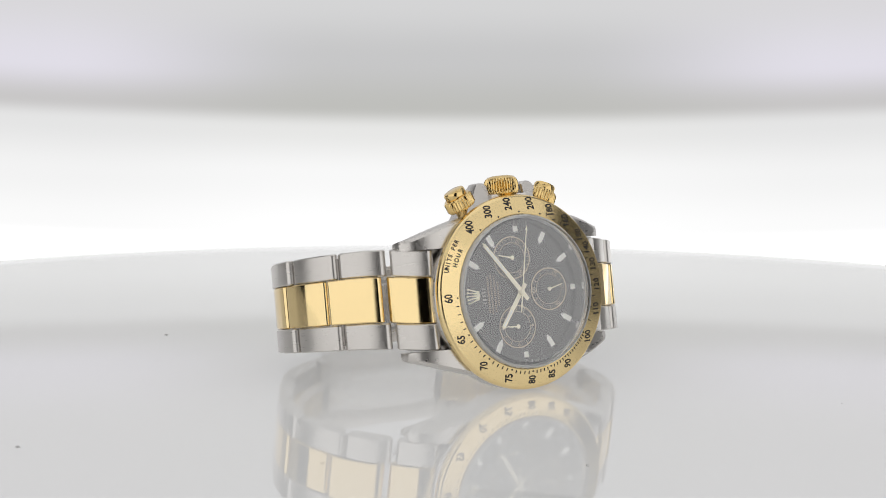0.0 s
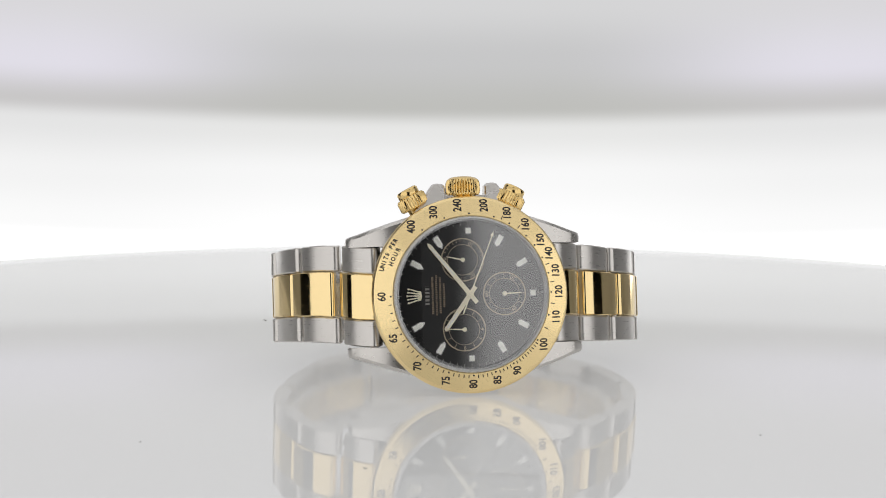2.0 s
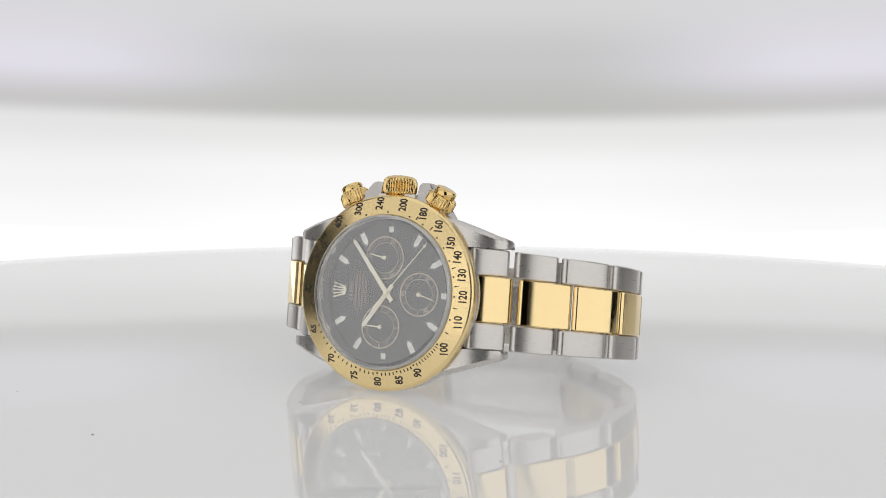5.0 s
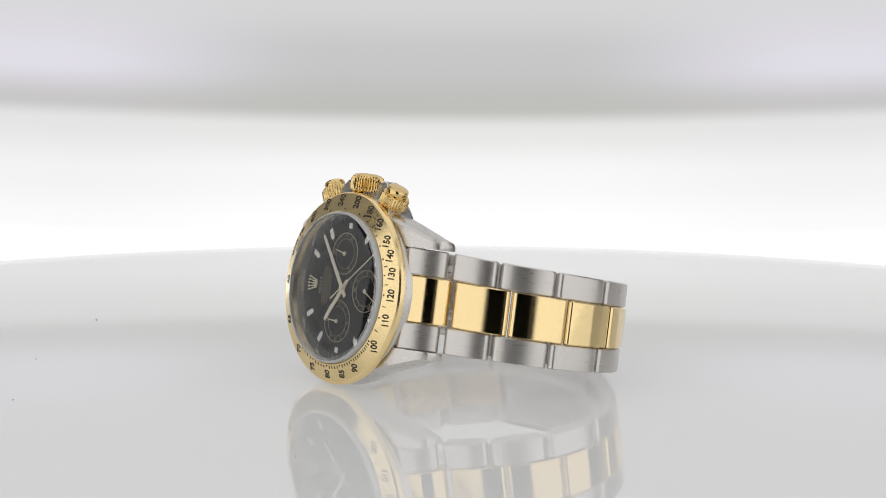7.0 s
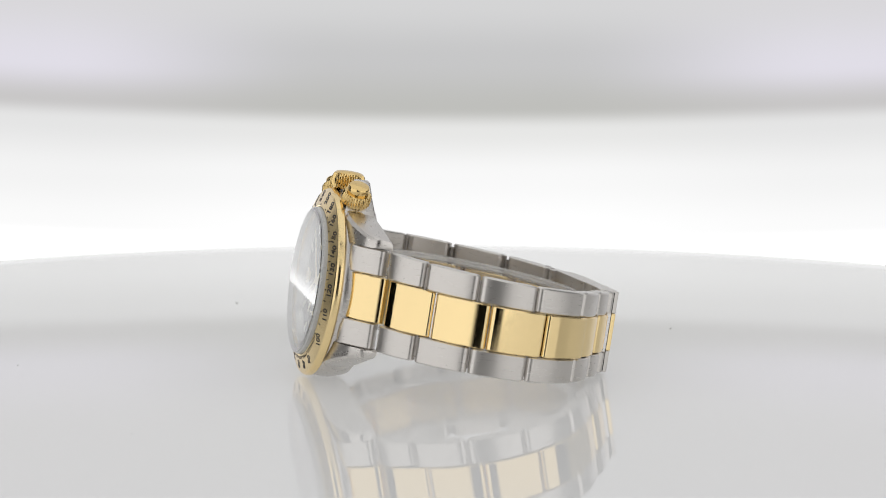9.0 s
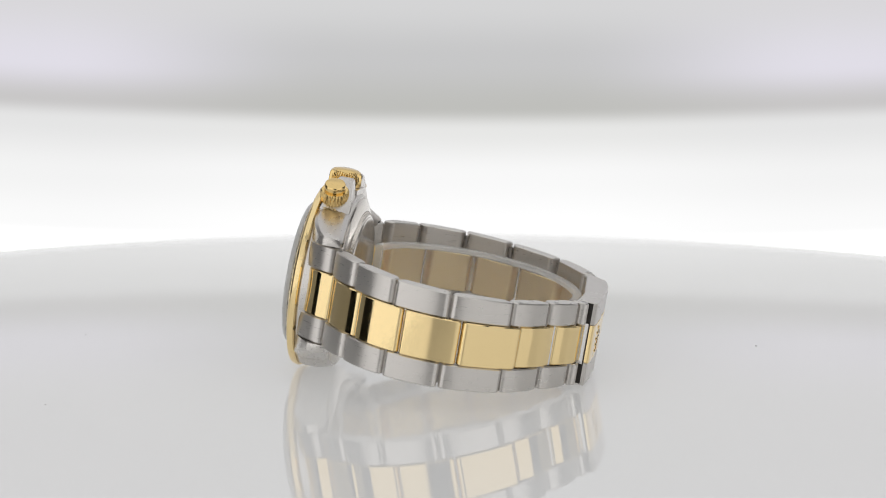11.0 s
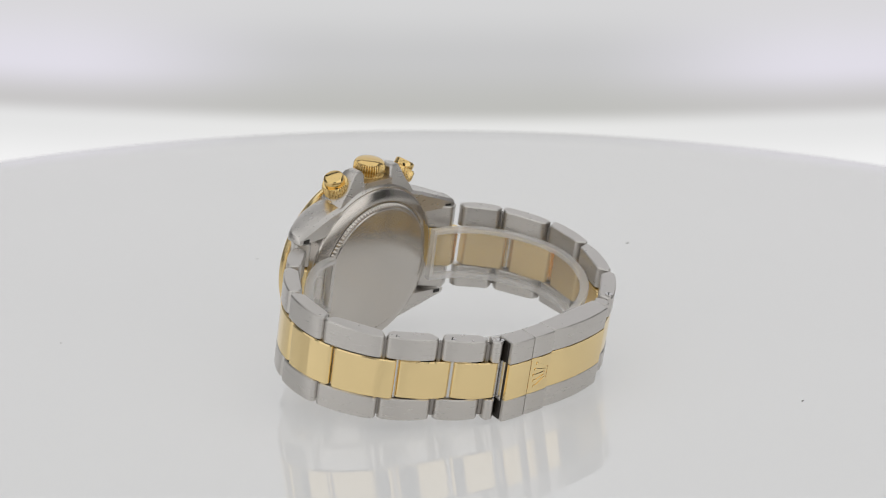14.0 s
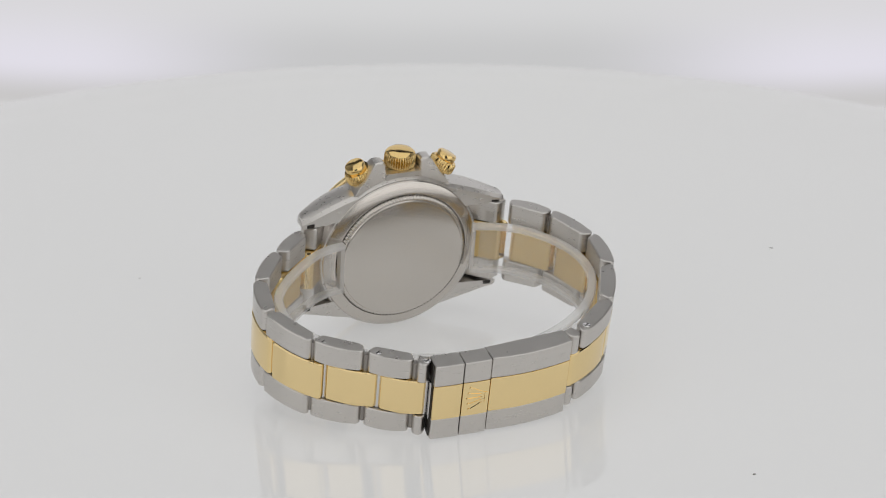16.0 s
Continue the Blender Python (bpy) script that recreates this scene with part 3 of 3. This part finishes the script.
    for k in (-2, -1, 0, 1, 2):
        z1 = k * 0.68
        z0 = k * 0.36
        flat(bm, [(-9.95, z0 - 0.15), (-12.2 + 0.12 * abs(k), z1 - 0.09), (-12.2 + 0.12 * abs(k), z1 + 0.09), (-9.95, z0 + 0.15)], y, 0.28)
        bm2 = turned([(0.02, y - 0.32), (0.2, y - 0.32), (0.2, y), (0.02, y)], 12, Matrix.Translation((-12.35 + 0.12 * abs(k), 0, z1)) @ AX_Y)
        me = bpy.data.meshes.new("t")
        bm2.to_mesh(me)
        bm2.free()
        bm.from_mesh(me)
        bpy.data.meshes.remove(me)
    part("emblem", mm(bm), gold_satin, dial, "applied plain fan-shaped gold emblem")
    for x, half, size, mat in ((-8.4, 1.8, 0.42, print_grey), (-7.35, 3.6, 0.2, print_gold), (-6.6, 3.9, 0.2, print_gold), (-5.85, 3.5, 0.2, print_gold), (-5.1, 2.3, 0.2, print_gold)):
        z = -half
        rng = random.Random(int(half * 10))
        while z < half:
            ln = rng.uniform(0.16, 0.26) * (1.9 if size > 0.3 else 1)
            bm = bmesh.new()
            flat(bm, [(x - size, z), (x + size, z), (x + size, min(z + ln, half)), (x - size, min(z + ln, half))], y, 0.02)
            part("print_bar", mm(bm), mat, dial)
            z += ln + (0.34 if size > 0.3 else 0.16)
    return dial


def hand_object(watch, name, outline, y, thick, mat, cx, cz, boss, label, tail=None):
    """A hand pointing to 12 (-x) about its own axis."""
    bm = bmesh.new()
    prism(bm, outline, y - thick, y)
    me = bpy.data.meshes.new("t")
    b2 = turned([(0.02, y - thick - 0.12), (boss * 0.85, y - thick - 0.12), (boss, y - thick), (boss, y), (0.02, y)], 24, AX_Y)
    b2.to_mesh(me)
    b2.free()
    bm.from_mesh(me)
    bpy.data.meshes.remove(me)
    ob = part(name, mm(bm), mat, watch, label)
    ob.location = (cx * MM, 0, cz * MM)
    return ob


def hand_turn(cx, cz, theta):
    return pose(cx * MM, 0, cz * MM) @ pose(0, 0, 0, 0, theta, 0)


def build_hands(watch):
    y = DIAL_Y
    for cx, cz, th, nm in ((-1.25, 6.85, 12, "minute_counter_hand"), (-1.25, -6.85, 3, "hour_counter_hand")):
        ob = hand_object(watch, nm, [(-3.3, -0.05), (-3.3, 0.05), (-1.6, 0.13), (0, 0.14), (0, -0.14), (-1.6, -0.13)], y - 0.22, 0.08, gold_satin, cx, cz, 0.45, "thin polished gold counter hand")
        ob.matrix_basis = hand_turn(cx, cz, th)
    small = hand_object(watch, "small_seconds_hand", [(-3.3, -0.05), (-3.3, 0.05), (-1.6, 0.13), (0, 0.14), (0, -0.14), (-1.6, -0.13)], y - 0.22, 0.08, gold_satin, 6.9, 0, 0.45, "thin polished gold running seconds hand")
    hour = hand_object(watch, "hour_hand", [(-8.7, 0), (-8.3, 0.42), (0.0, 0.48), (1.9, 0.42), (1.9, -0.42), (0, -0.48), (-8.3, -0.42)], y - 0.45, 0.13, gold_satin, 0, 0, 0.75, "polished gold hour hand with lume strip")
    hour.matrix_basis = hand_turn(0, 0, 306)
    bm = bmesh.new()
    flat(bm, [(-8.0, -0.2), (-8.0, 0.2), (-4.4, 0.2), (-4.4, -0.2)], y - 0.45 - 0.125, 0.03)
    part("lume_strip", mm(bm), lume, hour, "cream luminous strip")
    minute = hand_object(watch, "minute_hand", [(-13.1, 0), (-12.5, 0.36), (0.0, 0.46), (2.1, 0.42), (2.1, -0.42), (0, -0.46), (-12.5, -0.36)], y - 0.72, 0.13, gold_satin, 0, 0, 0.65, "long polished gold minute hand with lume strip")
    minute.matrix_basis = hand_turn(0, 0, 51.2)
    bm = bmesh.new()
    flat(bm, [(-11.9, -0.17), (-11.9, 0.17), (-5.0, 0.17), (-5.0, -0.17)], y - 0.72 - 0.125, 0.03)
    part("lume_strip", mm(bm), lume, minute, "cream luminous strip")
    sweep = hand_object(watch, "chronograph_seconds_hand", [(-13.2, 0), (-12.2, 0.34), (-12.2, 0.08), (0, 0.12), (3.9, 0.13), (4.2, 0.0), (3.9, -0.13), (0, -0.12), (-12.2, -0.08), (-12.2, -0.34)], y - 1.0, 0.1, gold_satin, 0, 0, 0.5,
                        "thin gold central seconds hand with arrow tip")
    return small, sweep


def build_crown(watch):
    m = Matrix.Translation((-0.4, 4.5, 0))
    bm = turned([(0.05, 19.2), (2.6, 19.2), (3.2, 19.8), (3.42, 20.25), (3.45, 21.2), (3.38, 22.2), (3.1, 22.8), (2.6, 23.2), (1.6, 23.42), (0.05, 23.5)], 288, m, flutes=36, depth=0.36, fluted=(3, 4, 5))
    crown = part("crown", mm(bm), gold_turned, watch, "fluted yellow gold winding crown", 30)
    bm = turned([(0.05, 18.0), (2.2, 18.0), (2.2, 19.3), (0.05, 19.3)], 48, m)
    part("crown_tube", mm(bm), dark_gap, crown, "steel tube with shade in its colour")
    for s in (-1, 1):
        m = Matrix.Translation((-0.75, 4.5, 0)) @ Matrix.Rotation(radians(s * 27.5), 4, "Y")
        bm = turned([(0.05, 18.0), (1.7, 18.0), (1.75, 19.5), (2.0, 19.9), (0.05, 19.9)], 48, m)
        pusher = part("pusher", mm(bm), gold_turned, watch, "yellow gold screw-down pusher")
        bm = turned([(1.5, 19.7), (2.65, 19.7), (2.98, 20.1), (2.98, 21.8), (2.65, 22.25), (1.5, 22.3)], 180, m, caps=True, flutes=30, depth=0.26, fluted=(2, 3))
        part("knurled_collar", mm(bm), gold_turned, pusher, "knurled gold collar")
        bm = turned([(0.05, 22.1), (2.1, 22.1), (2.2, 22.3), (2.2, 23.4), (2.0, 23.7), (1.6, 23.82), (0.05, 23.85)], 64, m)
        part("push_button", mm(bm), gold_turned, pusher, "smooth round gold button")


def screw(parent, frame_m, z):
    mid, t, n, length, lift = frame_m
    p = mid - t * (length * 0.5 - 1.9) + n * (lift - 1.45)
    m = Matrix.Translation((p.x, p.y - 30, z + twist(p.x, p.y)))
    bm = turned([(0.02, 0.05), (0.72, 0.05), (0.8, 0), (0.8, -0.2), (0.02, -0.2)], 20, m)
    ob = part("screw", mm(bm), steel_bright, parent, "slotted steel screw")
    # the slot's shade is a black strip laid on the head
    bm = bmesh.new()
    box(bm, -0.66, 0.66, -0.13, 0.13, 0.04, 0.075, m @ Matrix.Rotation(0.6, 4, "Z"))
    part("screw_slot", mm(bm), ink_and_shade, parent, "black strip standing in for the screw slot's shade")


def centred(ob):
    """Puts a link's origin on the bracelet's axis, round which its brushing runs."""
    ob.data.transform(Matrix.Translation((0, -0.03, 0)))
    ob.location.y = 0.03
    return ob


def build_bracelet(watch):
    GF = 0.462
    right = [nearest(23.7, 9.3), nearest(31.2, 15.6), nearest(37.2, 25.4), nearest(37.9, 36.6), nearest(32.4, 48.0), nearest(23.6, 54.5), nearest(15.2, 59.6)]
    left = [nearest(-26.0, 8.0), nearest(-33.3, 15.4), nearest(-38.2, 26.4), nearest(-37.2, 38.0), nearest(-31.2, 50.0), nearest(-21.0, 59.0)]
    c0, c1 = S_CLASP

    def steel_pair(s0, s1, screws=False, **kw):
        for sgn in (-1, 1):
            lo, hi = (GF + 0.012, 1.0) if sgn > 0 else (-1.0, -GF - 0.012)
            bm, fr = link_bm(s0, s1, lo, hi, **kw)
            ob = centred(part("outer_link", bm, steel, watch, "", 30))
            if screws and sgn > 0:
                screw(ob, fr, half_width((s0 + s1) / 2))

    def gold_link(s0, s1, **kw):
        bm, _ = link_bm(s0, s1, -GF, GF, **kw)
        ob = part("center_link", bm, gold, watch, "", 30)
        # the side towards the wrist is left brushed and takes a darker gold
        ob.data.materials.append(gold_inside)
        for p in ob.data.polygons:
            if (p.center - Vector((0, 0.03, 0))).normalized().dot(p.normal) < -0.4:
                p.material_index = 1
        return ob

    # end links between the lugs
    for sgn in (-1, 1):
        a, c = (0.2, right[0]) if sgn > 0 else (left[0], TOTAL - 0.2)
        steel_pair(a, c, thick=3.6)
        gold_link(a, c + 1.2 if sgn > 0 else c, thick=3.4, bulge=1.25) if sgn > 0 else gold_link(a - 1.2, c, thick=3.4, bulge=1.25)
    for i in range(len(right) - 1):
        steel_pair(right[i], right[i + 1], screws=i >= 4)
        off0, off1 = (1.2 if i == 0 else 2.9), 2.9
        gold_link(right[i] + off0, min(right[i + 1] + off1, c0 - 0.3), bulge=0.7, r_out=0.7, gap=0.32)
    steel_pair(right[-1], c0 - 0.45, screws=True, r_out=0.7)
    for i in range(len(left) - 1):
        steel_pair(left[i + 1], left[i], screws=i == 4)
        off0, off1 = (1.2 if i == 0 else 2.9), 2.9
        gold_link(max(left[i + 1] - off1, c1 + 0.2), left[i] - off0, bulge=0.7, r_out=0.7, gap=0.32)
    steel_pair(c1 + 0.3, left[-1], r_out=0.7)

    # pins between the links, seen in the gaps
    for s in right[1:] + left[1:]:
        for off, f0, f1 in ((2.9 if s < c0 else -2.9, -GF, GF),):
            p, n = along(s + off)
            p = p - n * 1.3
            h = half_width(s)
            bm = turned([(0.02, f0 * h), (0.45, f0 * h), (0.45, f1 * h), (0.02, f1 * h)], 16, Matrix.Translation((p.x, p.y, twist(p.x, p.y))))
            part("link_pin", mm(bm), steel_bright, watch, "polished steel pin")
        p, n = along(s)
        p = p - n * 1.5
        h = half_width(s)
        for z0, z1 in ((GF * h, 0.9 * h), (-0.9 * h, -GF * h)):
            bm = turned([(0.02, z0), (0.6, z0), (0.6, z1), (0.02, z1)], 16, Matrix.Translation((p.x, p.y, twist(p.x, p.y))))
            part("link_pin", mm(bm), dark_gap, watch, "steel pin with the gap's shade in its colour")

    # folding clasp: lever, emblem plate and long cover, each with two steel rails and a gold middle
    clasp = new("clasp")
    clasp.parent = watch
    tagged(clasp, "folding clasp with steel rails and gold middle")
    # black strip put in for the shade of the gap before the lever
    bm, _ = link_bm(c0 - 0.22, c0 + 0.12, -0.98, 0.98, thick=2.8, r_out=0.12, bulge=0.0, raise_by=0.45, ease=0.04, gap=0.02, taper=0.0)
    part("gap_shade", bm, ink_and_shade, clasp, "black strip standing in for the clasp gap's shade")
    bm, _ = link_bm(c0 - 0.44, c0 - 0.25, -0.5, 0.5, thick=1.8, r_out=0.08, bulge=0.0, raise_by=0.3, ease=0.03, gap=0.02, taper=0.0)
    part("hinge_bar", bm, steel_bright, clasp, "bright steel hinge bar")
    cuts = [c0 - 0.05, c0 + 5.9, c0 + 11.6, c1]
    for i, nm in enumerate(("lever", "emblem_plate", "cover")):
        for lo, hi, mat, up, kind in ((-1.02, -GF, steel, 1.35, "rail"), (-GF + 0.004, GF - 0.004, gold, 1.42, "gold_plate"), (GF, 1.02, steel, 1.35, "rail")):
            bm, fr = link_bm(cuts[i], cuts[i + 1], lo, hi, thick=4.1 if kind == "rail" else 1.4, r_out=0.18, bulge=0.12 if i < 2 else 0.8, raise_by=up, ease=0.16 if kind == "rail" else 0.05, gap=0.07, taper=0.0)
            centred(part(kind, bm, mat, clasp, ("gold " if kind == "gold_plate" else "brushed steel ") + nm.replace("_", " "), 30))
            if i == 1 and kind == "gold_plate":
                mid, t, n2, length, lift = fr
                base = Matrix(((t.x, n2.x, 0, mid.x), (t.y, n2.y, 0, mid.y), (0, 0, 1, twist(mid.x, mid.y)), (0, 0, 0, 1)))
                bm = bmesh.new()
                for k in (-2, -1, 0, 1, 2):
                    a = base @ Matrix.Translation((0.6, lift - 0.02, 0))
                    end = -2.2 + 0.25 * abs(k)
                    loft(bm, [[a @ Vector((x, h, z)) for x, z in ((1.1, k * 0.5 - 0.3), (end, k * 1.25 - 0.14), (end, k * 1.25 + 0.14), (1.1, k * 0.5 + 0.3))] for h in (0, 0.14)])
                    turns = [2 * math.pi * q / 10 for q in range(10)]
                    loft(bm, [[a @ Vector((end - 0.1 + r * math.cos(q), h, k * 1.25 + r * math.sin(q))) for q in turns] for r, h in ((0.34, 0), (0.32, 0.12), (0.18, 0.2))])
                loft(bm, [[a @ Vector((x, h, z)) for x, z in ((1.25, -1.3), (1.8, -1.1), (1.8, 1.1), (1.25, 1.3))] for h in (0, 0.14)])
                part("emblem", mm(bm), gold, clasp, "small raised fan-shaped emblem")
    # folded blades inside
    bm, _ = link_bm(c0 + 0.5, c1 - 0.5, -0.55, 0.55, thick=0.7, r_out=0.15, raise_by=-2.4, bulge=0.5, taper=0.0)
    part("folded_blade", bm, steel_bright, clasp, "polished steel folding blade")


def build_cuff():
    """Clear display cuff that keeps the bracelet open: a band inside the links."""
    path = spline([(13.6, 11.6), (17.5, 12.4), (22, 15.0), (28.0, 20.6), (32.3, 26.5), (33.4, 32), (32.6, 38), (27.5, 46), (19.5, 51.8), (9, 55.6), (0, 56.4), (-9, 56), (-18.5, 52.6), (-27, 46.4), (-32.4, 38.5), (-34.2, 31),
                   (-32.6, 23.6), (-28, 16.6), (-22, 12.6), (-16.2, 10.9)], 1.2)
    cuff = new("display_cuff")

    def band(lo, hi, half, ends, ease):
        bm = bmesh.new()
        rings = []
        first, last = ends
        for i in range(first, last):
            p = path[i]
            q0, q1 = path[max(i - 1, 0)], path[min(i + 1, len(path) - 1)]
            t = (q1 - q0).normalized()
            n = Vector((t.y, -t.x)) * half
            a, c, e = p + n, p - n, n * ease
            rings.append([(a.x, a.y, lo + ease), (a.x - e.x, a.y - e.y, lo), (c.x + e.x, c.y + e.y, lo), (c.x, c.y, lo + ease),
                          (c.x, c.y, hi - ease), (c.x + e.x, c.y + e.y, hi), (a.x - e.x, a.y - e.y, hi), (a.x, a.y, hi - ease)])
        loft(bm, rings)
        return mm(bm)

    n = len(path)
    part("sheet", band(-4.9, 4.9, 0.7, (2, n - 2), 0.1), clear_plastic, cuff, "clear plastic sheet", 40)
    for lo, hi in ((-6.1, -4.9), (4.9, 6.1)):
        part("rim", band(lo, hi, 0.95, (0, n), 0.25), cuff_rim, cuff, "milky plastic rim", 40)
    for ends in ((0, 2), (n - 2, n)):
        part("end_strip", band(-4.88, 4.88, 0.85, ends, 0.2), cuff_rim, cuff, "milky plastic end", 40)
    return tagged(cuff, "clear frosted plastic display cuff inside the watch bracelet", "display stand")


# crown and pusher gold, deepened in colour to imitate dimmer reflected light
DIMMED_GOLD = (0.80, 0.58, 0.25)
gold_turned, tr, b = material("dimmed_turned_gold", DIMMED_GOLD, 0.12, 1.0)
grain(tr, b, 1500, 4, 0.1, 0.16, 0.0, tone=0.03, base=DIMMED_GOLD)
steel_case, tr, b = material("satin_steel_case", STEEL, 0.25, 1.0)
grain(tr, b, 1800, 5, 0.27, 0.29, 0.0, stretch=(0.2, 1, 1), tone=0.015, base=STEEL)
watch = new("wristwatch")
tagged(watch, "two-tone steel and gold chronograph wristwatch with black dial", "watch")
build_case(watch)
build_bezel(watch)
build_crystal(watch)
build_dial(watch)
small_hand, sweep_hand = build_hands(watch)
build_crown(watch)
build_bracelet(watch)
cuff = build_cuff()


# ------------------------------------------------------------------ what moves
def motions():
    times = [0.5 * k for k in range(33)]
    turns = [(t, pose(0, 0, 0, 0, 0, TURN * (t - 2.6))) for t in times]
    walk(table, turns)
    walk(watch, [(t, m @ REST) for t, m in turns])
    walk(cuff, [(t, m @ CUFF_REST) for t, m in turns])
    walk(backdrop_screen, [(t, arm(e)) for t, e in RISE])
    walk(small_hand, [(t, hand_turn(6.9, 0, 166 + 6 * t)) for t in times])
    walk(sweep_hand, [(t, hand_turn(0, 0, 100 + 6 * t)) for t in times])


motions()
